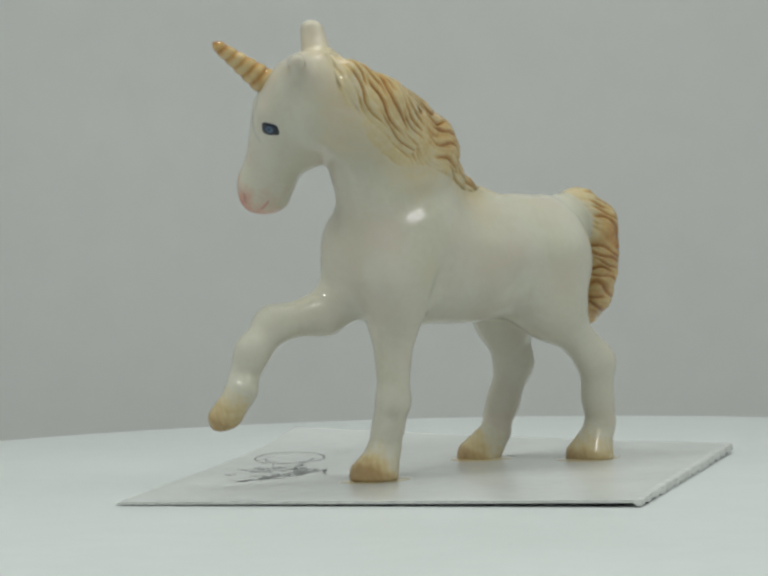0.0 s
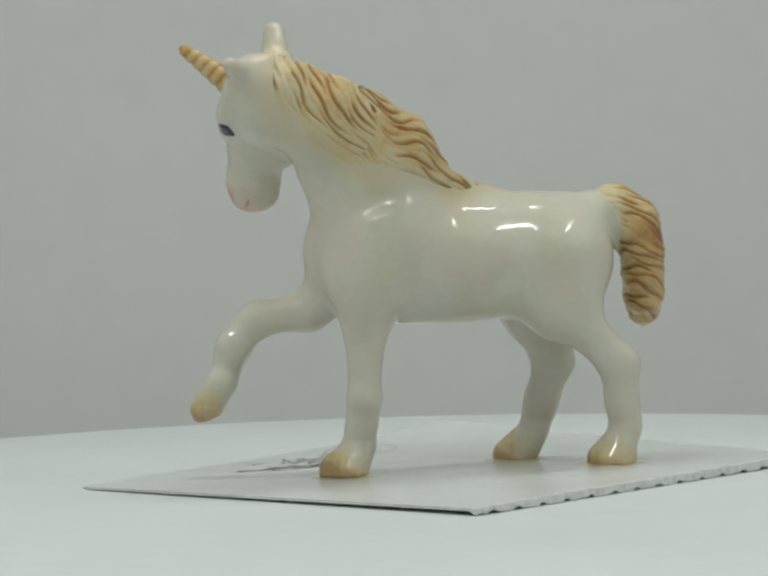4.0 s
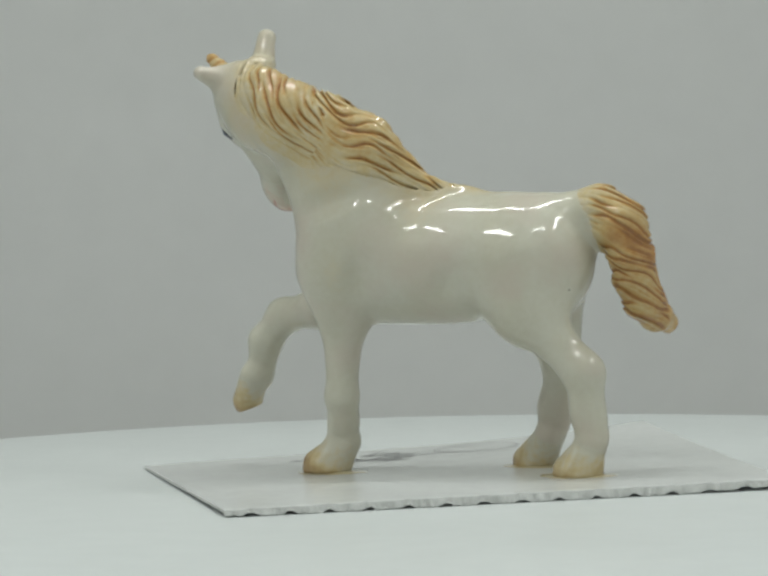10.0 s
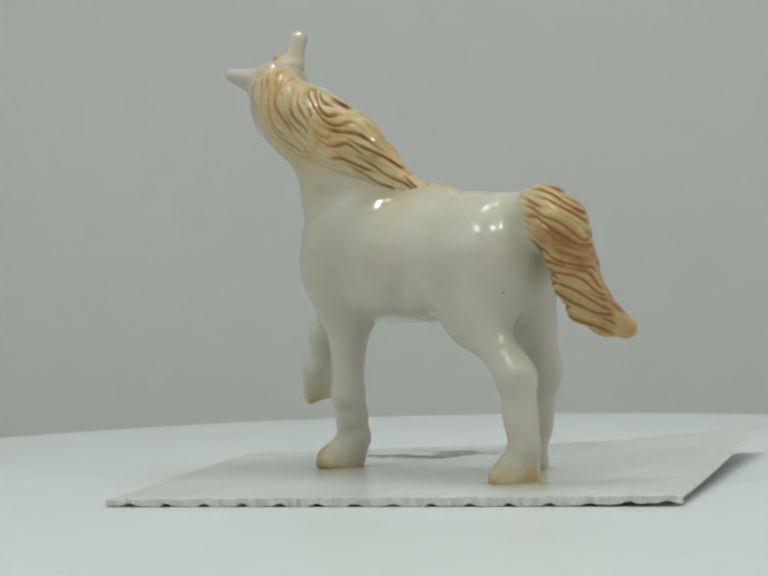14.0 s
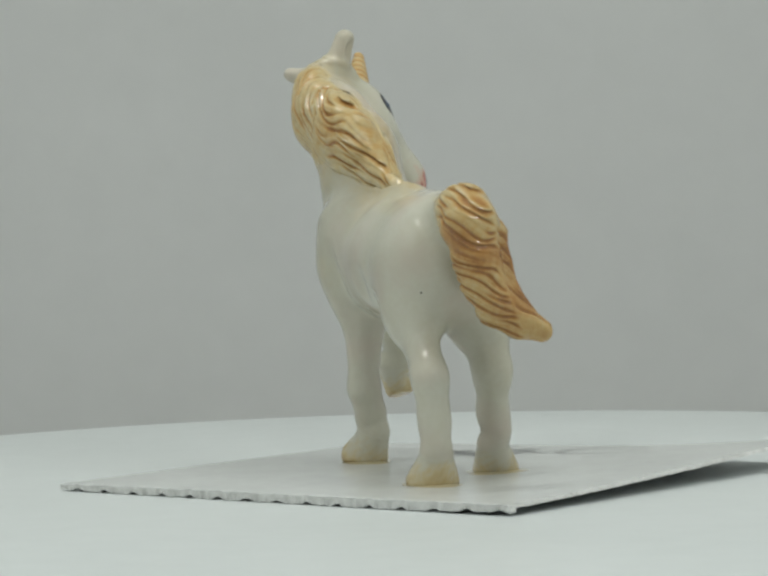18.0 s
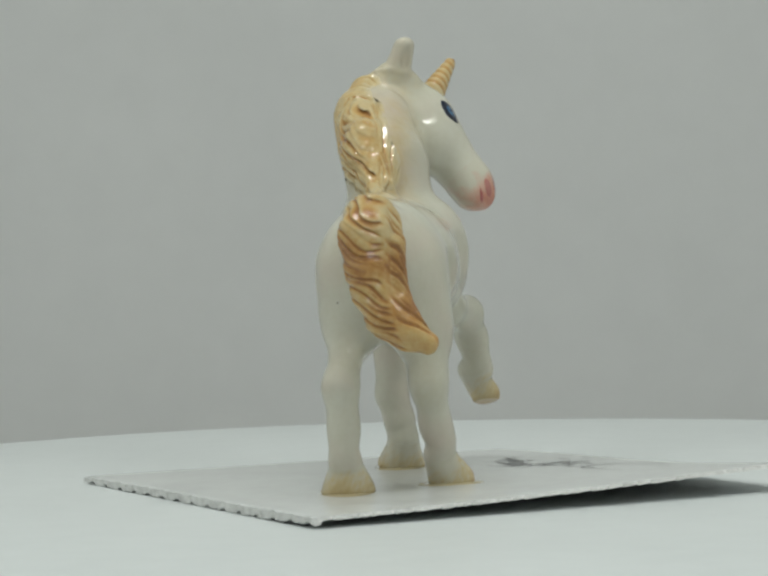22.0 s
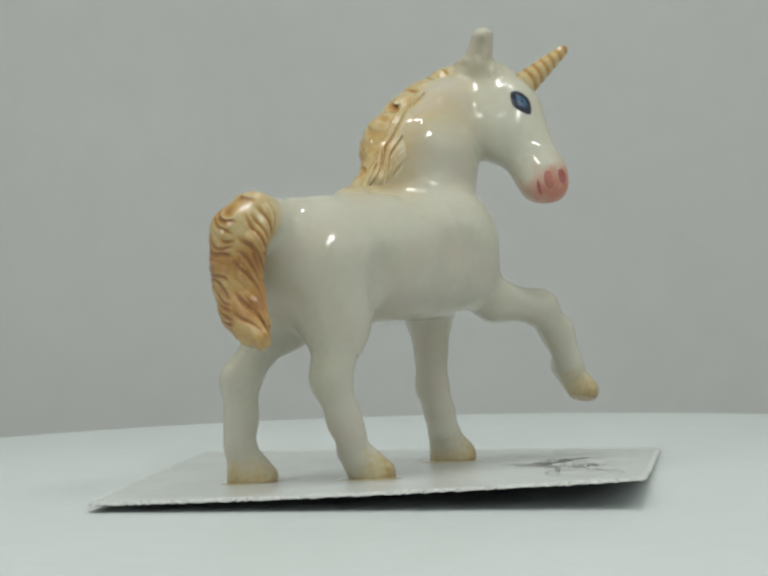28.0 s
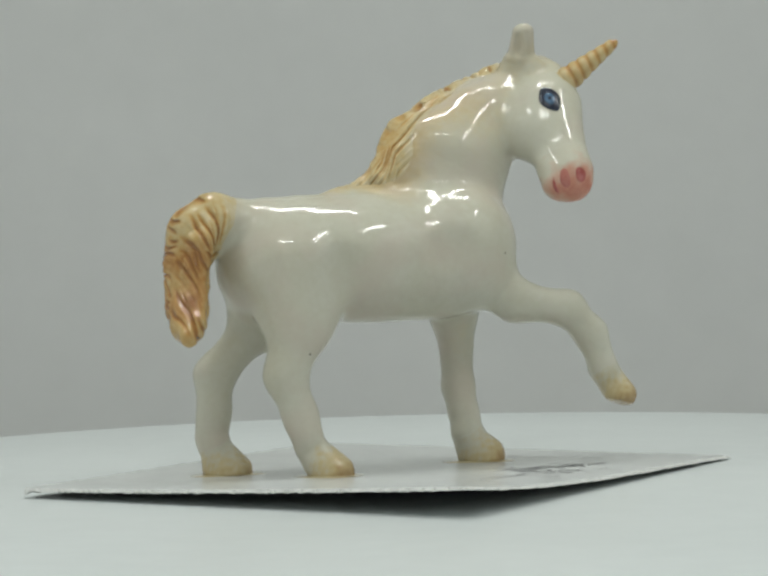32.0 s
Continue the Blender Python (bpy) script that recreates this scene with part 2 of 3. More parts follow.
def light_strip(x0, y0, x1, y1, z, w):
    """A lit strip in a slim housing under the roof."""
    top = new("light_strip")
    tagged(top, "lit white strip lamp under the tent roof", "lamp", "strip lamps of the tent")
    ax, ay = (0, w) if abs(x1 - x0) > abs(y1 - y0) else (w, 0)
    part("housing", box_mesh("housing", (x0 - ax - 1, y0 - ay - 1, z), (x1 + ax + 1, y1 + ay + 1, ROOF), HOUSING, 0.5), top)
    me = box_mesh("diffuser", (x0 - ax, y0 - ay, z - 3), (x1 + ax, y1 + ay, z - 0.2), HOUSING)
    me.materials.append(LED)
    for f in me.polygons:
        f.material_index = 1 if f.normal.z < -0.5 else 0
    part("diffuser", me, top, "white diffuser that glows on its underside")


for x0, y0, x1, y1, w in ((-56, -200, -8, -200, 4), (8, -200, 56, -200, 4), (-85, 25, 85, 25, 4), (-178, -175, -178, -70, 4), (178, -175, 178, -70, 4)):
    light_strip(x0, y0, x1, y1, ROOF - 12, w)

# ---- turntable ----
turntable = tagged(new("turntable"), "round white motorised turntable with a smooth top", "turntable")
part("platter", lathe("platter", [(0, -0.6), (60, -0.6), (96.6, -0.6), (97.6, -0.9), (98.2, -1.8), (98.2, -7), (97.4, -8), (0, -8)], DISC, 160), turntable)
part("base", lathe("base", [(0, -8), (84, -8), (86, -9), (88, FLOOR + 0.8), (87, FLOOR), (0, FLOOR)], RIM, 96), turntable, "light grey plastic base")

# ---- card ----
CA, CB, CC, CD = (-39.8, 5.8), (-5.4, -42.8), (47.2, -6.4), (14.9, 44.2)
TABLE = -0.6


def card_xy(u, v):
    """u runs from edge AD to edge BC, v from AB to DC."""
    return [(1 - u) * (1 - v) * CA[i] + u * (1 - v) * CB[i] + u * v * CC[i] + (1 - u) * v * CD[i] for i in (0, 1)]


def card_top(u, v):
    """Height of the card's top: nearly flat, down at the corner A and curled up at the corner D."""
    lift = 2.15 * (1 - u) ** 1.4 * v ** 3.3 + 0.2 * v ** 3
    dip = -(0.57 - 0.37 * u) * (1 - v) ** 5
    return 0.42 + lift + dip


def uv_of(x, y):
    u = v = 0.5
    for _ in range(12):
        px, py = card_xy(u, v)
        du = ((CB[0] - CA[0]) * (1 - v) + (CC[0] - CD[0]) * v, (CB[1] - CA[1]) * (1 - v) + (CC[1] - CD[1]) * v)
        dv = ((CD[0] - CA[0]) * (1 - u) + (CC[0] - CB[0]) * u, (CD[1] - CA[1]) * (1 - u) + (CC[1] - CB[1]) * u)
        det = du[0] * dv[1] - du[1] * dv[0]
        ex, ey = x - px, y - py
        u, v = u + (ex * dv[1] - ey * dv[0]) / det, v + (du[0] * ey - du[1] * ex) / det
    return u, v


def card_z(x, y):
    return card_top(*uv_of(x, y))


card = tagged(new("backing_card"), "white coated display card with rough torn edges on the turntable", "card")


def card_sheet():
    """A stiff sheet with a cut edge, two torn edges and a perforated edge that is pressed down and notched."""
    n, rnd = 132, random.Random(4)
    jag = lambda: [rnd.uniform(-1, 1) for _ in range(n + 1)]
    ju, jU, jv, jV, jz = jag(), jag(), jag(), jag(), jag()
    verts, faces = [], []
    for layer in (0, 1):
        for i in range(n + 1):
            for j in range(n + 1):
                u, v = i / n, j / n
                x, y = card_xy(u, v)
                top = card_top(u, v)
                z = top if layer == 0 else top - 0.32
                k = 1.0 if layer else 0.4
                if u > 0.985:
                    phase = (j / n * 14.9 - 0.16) % 1.0
                    notch = min(1.0, 2 * max(0.0, 1 - abs(phase - 0.5) / 0.17))
                    if layer == 0:
                        z -= 0.07 - 0.09 * notch + 0.03 * jz[j]
                    else:
                        z = TABLE + 0.06 + (0.26 + 0.1 * jU[j]) * notch + 0.06 * max(0, jz[j]) + 0.32 * min(1, max(0, (v - 0.8) / 0.15)) + 0.1 * max(0, 1 - v / 0.1)
                    if i == n:
                        x, y = x + 0.14 * k * jU[j] - 0.04 * notch, y - 0.12 * k * jU[j] + 0.03 * notch
                if layer and i == 0:
                    x, y = x - 0.23, y + 0.33
                if layer and j == n:
                    x, y = x + 0.2, y + 0.3
                if i == 0:
                    x, y, z = x + 0.22 * k * ju[j], y + 0.16 * k * jv[j], z + 0.06 * jz[j] * layer
                if j == n:
                    x, y, z = x + 0.12 * k * jV[i], y + 0.18 * k * jV[i], z + (0.09 * jV[i] - 0.06) * layer
                verts.append((x, y, z))
    m = (n + 1) * (n + 1)
    at = lambda l, i, j: l * m + i * (n + 1) + j
    for i in range(n):
        for j in range(n):
            faces.append((at(0, i, j), at(0, i + 1, j), at(0, i + 1, j + 1), at(0, i, j + 1)))
            faces.append((at(1, i, j), at(1, i, j + 1), at(1, i + 1, j + 1), at(1, i + 1, j)))
    edge = len(faces)
    for i in range(n):
        faces += [(at(0, i, 0), at(1, i, 0), at(1, i + 1, 0), at(0, i + 1, 0)), (at(0, i, n), at(0, i + 1, n), at(1, i + 1, n), at(1, i, n)),
                  (at(0, 0, i), at(0, 0, i + 1), at(1, 0, i + 1), at(1, 0, i)), (at(0, n, i), at(1, n, i), at(1, n, i + 1), at(0, n, i + 1))]
    me = mesh_of("sheet", verts, faces, PAPER, smooth=False)
    me.materials.append(FIBRE)
    for p in me.polygons[edge:]:
        p.material_index = 1
    return me


part("sheet", card_sheet(), card)


def ink(name, outline, lift=0.02):
    """A flat printed patch on the card: a closed strip between an outer and an inner line, or a bar."""
    verts = [(x, y, card_z(x, y) + lift) for x, y in outline]
    return mesh_of(name, verts, [tuple(range(len(verts)))], INK, smooth=False)


def ring(cx, cy, long_, short, w, a0=0.0, a1=1.0, seg=56):
    """A printed oval line or a part of one; its long axis runs away from the mark's dark foot."""
    verts, steps = [], seg + 1
    for i in range(steps):
        q = 2 * math.pi * (a0 + (a1 - a0) * i / seg)
        for k in (0.0, w):
            l, m = (long_ - k) * math.cos(q), (short - k) * math.sin(q)
            x, y = cx + 0.61 * l + 0.79 * m, cy + 0.79 * l - 0.61 * m
            verts.append((x, y, card_z(x, y) + 0.02))
    faces = [(2 * i, 2 * i + 2, 2 * i + 3, 2 * i + 1) for i in range(seg)]
    return mesh_of("printed_oval", verts, faces, INK, smooth=False)


# the printed mark as plain shapes: oval lines, a dark foot of short strokes and a loose cluster above it
part("printed_oval", ring(-1.5, 24.2, 5.8, 4.5, 0.2), card, "thin grey printed oval line")
part("printed_oval", ring(-2.2, 23.4, 4.2, 3.1, 0.16, 0.2, 0.85), card, "thin grey printed oval line")
rnd = random.Random(11)
for k in range(150):
    if k < 85:
        a = rnd.random()
        a = a ** 0.75
        x, y, g = -21.0 + 14.0 * a, 8.7 + rnd.gauss(2.6 * a, 0.5 + 0.6 * a), rnd.choice((0.1, 0.5, 0.9, -0.5)) + rnd.uniform(-0.3, 0.3)
        l, w = rnd.uniform(0.3, 0.9), rnd.uniform(0.1, 0.3)
    else:
        x, y, g = rnd.gauss(-9.5, 3.2), rnd.gauss(16.0, 3.0), rnd.uniform(0.3, 1.5)
        l, w = rnd.uniform(0.3, 1.2), rnd.uniform(0.07, 0.22)
    pts = [(x + l * s * math.cos(g) - w * t * math.sin(g), y + l * s * math.sin(g) + w * t * math.cos(g)) for s, t in ((-1, -1), (1, -0.6), (1, 0.6), (-1, 1))]
    part("printed_stroke", ink("printed_stroke", pts, 0.02 + 0.002 * (k % 5)), card)

# ---- figurine ----
figurine = tagged(new("unicorn_figurine"), "glossy white ceramic unicorn with gold mane and one raised foreleg", "figurine")

# the head's own axes: to its right, out of its forehead, down its face
R_ = np.array([5.31, 4.68, 3.01]) / np.linalg.norm([5.31, 4.68, 3.01])
A_ = np.array([-0.02, 0.60, -0.80])
A_ = A_ - R_ * (A_ @ R_)
A_ = A_ / np.linalg.norm(A_)
N_ = -np.cross(A_, R_)
HEAD = np.array([R_, N_, A_])
BROW = np.array([-19.95, 0.74, 42.9])


def head(r, n, a):
    return BROW + r * R_ + n * N_ + a * A_


body = Form()
# trunk
body.cone((-1.76, -2.02, 25.59), (12.63, -2.25, 26.35), 7.4, 6.85, 3.5, 0.88)
body.egg((-7.54, -0.79, 26.92), (6.3, 5.63, 7.33), 4.5)
body.egg((17.74, -3.06, 25.62), (5.98, 6.33, 7.06), 3.5)
body.egg((6.8, -2.2, 25.6), (9.5, 6.9, 5.8), 5.0)
body.cone((18.8, -2.7, 30.4), (23.0, -2.5, 30.5), 2.5, 2.25, 1.8)
# neck
body.chain([(-5.36, -4.91, 29.91, 7.09), (-8.41, -3.79, 37.02, 5.46), (-13.27, -4.6, 42.54, 3.94)], 3.0, 0.72)
# legs
body.chain([(-7.78, -4.96, 24.07, 4), (-7.4, -4.3, 18.76, 2.49), (-7.81, -4.4, 9.47, 1.82)], 2.0)
body.chain([(-7.81, -4.4, 9.47, 1.82), (-8.01, -3.6, 6.5, 1.64), (-8.51, -3.26, 4.19, 1.8)], 1.4)
body.cone((-7.9, -3.0, 4.0), (-10.3, -3.7, 0.85), 1.75, 3.0, 0.8)
body.chain([(-8.88, 0.32, 23.55, 3.91), (-12.73, 1.69, 20.12, 2.4), (-18.89, 3.95, 18.99, 1.95)], 1.6)
body.chain([(-18.89, 3.95, 18.99, 1.95), (-21.6, 4.35, 15.9, 1.8), (-22.9, 5.2, 11.55, 1.85)], 1.6)
body.cone((-23.27, 4.06, 11.52), (-24.9, 5.7, 8.3), 1.76, 1.9, 0.8)
body.chain([(15.63, -4.47, 23, 5.44), (16.94, -6.01, 19.22, 2.83), (23.35, -6.4, 12.41, 2.1)], 2.5, 0.82)
body.chain([(23.35, -6.4, 12.41, 2.05), (23.6, -6.15, 8.12, 1.72), (24.1, -6.1, 5.22, 1.95)], 1.8, 0.86)
body.cone((23.7, -6.0, 3.8), (22.3, -6.0, 0.85), 1.9, 3.1, 0.8)
body.chain([(15.29, 0.2, 23.53, 4.9), (15.98, 2.5, 18.32, 3.1), (17.99, 2.98, 12.51, 2.3)], 2.5, 0.82)
body.chain([(17.99, 2.98, 12.51, 2.2), (16.5, 3.4, 7.9, 1.75), (16, 4.1, 5.64, 1.88)], 1.8, 0.86)
body.cone((15.4, 3.7, 4.0), (13.3, 4.75, 0.9), 1.85, 2.75, 0.8)
# head
body.egg(head(-1.3, -1.79, -4.77), (3.82, 4.39, 4.68), 1.5, HEAD)
body.cone(head(-0.22, -0.99, -1.49), head(0.9, -3.19, 9.44), 3.98, 2.13, 1.5)
body.egg(head(0.66, -3.52, 0.63), (3.4, 4.06, 4.57), 1.5, HEAD)
body.egg(head(0.4, -1.68, 8.91), (2.54, 2.74, 3.47), 1.0, HEAD)
body.cone(head(-1.41, -4.74, -3.67), (-13.11, -5.88, 42.29), 3.83, 4.01, 2.0)
body.cone(head(0.0, 0.5, 0.0), head(0.5, -0.9, 8.2), 2.0, 2.0, 1.5)
body.egg(head(-2.6, 0.3, -0.5), (1.7, 1.8, 2.3), 1.2, HEAD)
# ears: a thick pointed wedge and a slim upright one with a lip round its foot and a hollow front
for root, tip, wide, r, hollow, flat, slant in ((np.array([-19.3, -2.9, 46.9]), np.array([-23.9, -8.6, 49.0]), (1.7, 0.1), (1.5, 0.5), 0.0, np.array([-0.75, 0.6, 0.3]), 0.3), (np.array([-17.3, -3.9, 49.2]), np.array([-17.0, -2.5, 53.9]), (0.65, 0.45), (1.2, 0.85), 0.75, np.array([0.7, 0.7, 0.2]), 0.5)):
    d = (tip - root) / np.linalg.norm(tip - root)
    side = np.cross(flat, d) / np.linalg.norm(np.cross(flat, d))
    front = np.cross(d, side)
    mid = root + (tip - root) * 0.52
    for s in (-1, 1):
        body.cone(root - d * 0.5 + side * (s * wide[0]), tip - d * r[1] + side * (s * wide[1]) - d * (slant * (s > 0)), r[0], r[1], 0.7)
    body.cone(root - d * 0.5, tip - d * (r[1] + 0.5 * slant), r[0], r[1], 1.2)
    if not hollow:
        continue
    body.egg(root + d * 0.7, (wide[0] + r[0] + 0.1, r[0] + 0.2, 0.35), 0.5, [side, front, d])
    body.cut(mid + front * (r[0] + 0.25) + d * 0.1, (hollow, 0.75, 1.5), 0.35, [side, front, d])
# the ridge from the wedge ear down to the brow
body.cone((-21.9, -6.0, 48.1), head(-3.0, 0.2, -2.2), 0.7, 1.7, 1.4)
# shoulders and thighs
body.egg((-7.2, 1.7, 26.4), (3.7, 3.1, 5.7), 2.4)
body.egg((-7.7, -6.0, 24.6), (3.5, 2.9, 5.4), 2.8)
body.egg((15.6, 1.4, 22.4), (4.8, 3.2, 6.3), 2.8)
body.egg((15.9, -5.5, 22.6), (4.8, 3.4, 6.1), 2.8)


def furrow(x0, z0, x1, z1, side, wide, depth):
    """A shallow hollow in the flank that runs from one point of the side view to another."""
    mid = body.project(((x0 + x1) / 2, side * 16, (z0 + z1) / 2), (0, side, 0), 40)
    ends = [body.project((x, side * 16, z), (0, side, 0), 40) for x, z in ((x0, z0), (x1, z1))]
    along = ends[1] - ends[0]
    long_ = np.linalg.norm(along)
    along = along / long_
    out = np.array([0, side, 0.0]) - along * (along[1] * side)
    out = out / np.linalg.norm(out)
    body.cut(mid + out * (2.0 - depth), (long_ * 0.62, 2.0, wide), 1.6, [along, out, np.cross(along, out)])


# hollows round the shoulders and before the thighs
for hollow in ((-2.3, 29.5, -2.2, 24.0, 1, 3.2, 0.1), (11.5, 27.5, 11.0, 20.8, 1, 2.5, 0.45),
               (-3.0, 34.3, -11.0, 31.8, -1, 1.4, 0.45), (9.0, 24.5, 6.5, 20.6, -1, 1.6, 0.15), (-2.6, 27.5, -3.6, 20.8, -1, 1.5, 0.15)):
    furrow(*hollow)
# nostrils
for s in (-1, 1):
    body.cut(head(0.4 + s * 1.9, 0.2, 10.5), (0.45, 0.5, 0.75), 0.35, HEAD)
# flat soles
body.plane((-9.6, -3.5, 0.4), (0, 0, -1), 4.5)
body.plane((22.0, -6.0, 0.5), (0, 0, -1), 4.8)
body.plane((13.4, 4.7, 0.58), (0, 0, -1), 4.6)
body.plane((-24.4, 5.4, 7.3), (0.30, 0.14, -0.94), 4.5)

mane, tail = Form(), Form()
mane.chain([(-19.5, -5.2, 47.8, 1.4), (-18.0, -6.2, 47.3, 2.0), (-15.6, -7.7, 45.9, 3.1), (-11.8, -8.3, 43.3, 4.0), (-7.95, -7.08, 41.1, 4.6), (-3.21, -6.4, 39.1, 4.04), (0.29, -4.75, 35.7, 2.9), (3.94, -4.5, 34.56, 1.1), (8.28, -2.8, 33.3, 0.4)], 0.8, 0.68)
mane.chain([(-14.4, -5.8, 45.2, 1.9), (-10.0, -5.1, 42.2, 2.9), (-5.2, -4.6, 39.8, 2.9), (-1.0, -4.1, 37.3, 2.3), (2.2, -3.4, 35.2, 1.4)], 0.8, 0.8)
tail.chain([(22.0, -2.5, 31.1, 1.9), (24.6, -2.4, 31.2, 2.85), (26.9, -2.45, 29.5, 3.15), (28.0, -2.3, 26.0, 2.65), (28.2, -1.7, 23.6, 2.55), (28.8, -0.2, 20.5, 2.45), (29.5, 2.0, 18.8, 1.95), (30.4, 4.4, 17.6, 1.25)], 0.8)
tail.chain([(24.6, -0.6, 31.0, 1.7), (27.0, 0.0, 28.4, 1.75), (27.9, 0.4, 24.8, 1.5), (28.4, 1.2, 21.8, 1.5), (29.2, 2.9, 19.3, 1.3)], 0.4)
BLEND = 2.2


def melt(f, d, k):
    """A soft union of two fields."""
    h = np.clip(0.5 + 0.5 * (f - d) / k, 0, 1)
    return f * (1 - h) + d * h - k * h * (1 - h)


def bloated(f, p):
    """The hand-made unevenness of cast and glazed ceramic."""
    return f + 0.045 * ripple(p, 0.55, 21) + 0.013 * ripple(p, 1.9, 22) + 0.004 * ripple(p, 4.0, 23)


def hair_share(p):
    """Positive where a point belongs to the mane or the tail rather than to the body."""
    return body.value(p) - np.minimum(mane.value(p), tail.value(p))


H = 0.2
field, origin, axes_ = body.grid(H, 3.0)
for form in (mane, tail):
    solids = [form.reach(i) for i in form.items]
    a, b = np.min([s[0] for s in solids], axis=0) - 2, np.max([s[1] for s in solids], axis=0) + 2
    s = tuple(slice(max(0, int((a[i] - origin[i]) / H)), max(0, int((b[i] - origin[i]) / H) + 2)) for i in range(3))
    p = np.stack(np.meshgrid(*[axes_[i][s[i]] for i in range(3)], indexing="ij"), -1)
    g = np.full(p.shape[:-1], 50.0)
    for it in form.items:
        g = form.blend(g, form.distance(it, p), it)
    sink = np.clip(field[s] - g - 0.3, 0, 1) * 0.2
    field[s] = melt(field[s], g, BLEND) + sink
near = np.argwhere(np.abs(field) < 0.9)
field[tuple(near.T)] = bloated(field[tuple(near.T)], near * H + origin)
verts, faces = skin(field, origin, H)
normals = slopes(field, origin, H, verts)


def near_cone(v, a, b):
    """How far along from a (0) to b (1) the verts lie, and their distance from that line."""
    a, b = np.array(a, float), np.array(b, float)
    h = (v - a) @ (b - a) / ((b - a) @ (b - a))
    return h, np.linalg.norm(v - a - h[:, None] * (b - a), axis=1)


region = np.zeros(len(verts), int)
wash = 0.16 + 0.10 * ripple(verts, 0.35, 3) + 0.6 * np.exp(-np.clip(mane.value(verts), 0, 20) / 1.7) + 0.45 * np.exp(-np.clip(tail.value(verts), 0, 20) / 0.5) + 0.4 * np.exp(-np.clip(mane.value(verts), 0, 20) / 2.2) * np.clip((verts[:, 1] + 4.5) / 1.5, 0, 1)
hooves = [((-7.8, -3.1, 4.6), (-9.9, -3.6, 0.6)), ((-23.2, 4.5, 11.7), (-24.9, 5.8, 7.6)), ((23.7, -6.0, 4.6), (22.0, -6.0, 0.6)), ((15.4, 3.7, 4.7), (13.4, 4.75, 0.7))]
for k, (a, b) in enumerate(hooves):
    h, d = near_cone(verts, a, b)
    s = (h > 0.05) & (h < 1.7) & (d < 4.6)
    region[s] = k + 1
    wash[s] = np.clip((h[s] - 0.15) * 0.72 + 0.14 * ripple(verts[s], 1.5, 7) + 0.10 * ripple(verts[s], 3.2, 8) + 0.25 * np.clip((h[s] - 0.85) / 0.2, 0, 1), 0, 1) * 0.95
h, d = near_cone(verts, head(0.6, -1.8, 6.3), head(0.7, -1.6, 12.4))
s = (h > 0.0) & (d < 4.2)
region[s] = 5
side = np.clip(0.85 + 0.10 * ((verts[s] - BROW) @ R_) + 0.10 * ((verts[s] - BROW) @ N_ + 1.5), 0.3, 1.1)
wash[s] = np.clip((h[s] * 1.3 + 0.16 * ripple(verts[s], 1.9, 9) - 0.38) * side, 0, 0.75)
share = hair_share(verts)
region[(region == 0) & (share > 0.45)] = 9
fr = region[faces].min(axis=1)
fr[(region[faces] == 9).all(axis=1)] = 9
fr[region[faces].max(axis=1) != fr] = 0
for code, name, mat, label in ((0, "body", BODY, "glossy white glazed body and head"), (1, "hoof", HOOF, "gold-washed hoof"), (2, "hoof", HOOF, "gold-washed raised hoof"),
                               (3, "hoof", HOOF, "gold-washed hoof"), (4, "hoof", HOOF, "gold-washed hoof"), (5, "muzzle", PINK, "pink-tinted muzzle")):
    v, f, used = piece_of(verts, faces, fr == code)
    part(name, mesh_of(name, v, f, mat, wash=wash[used], normals=normals[used]), figurine, label)


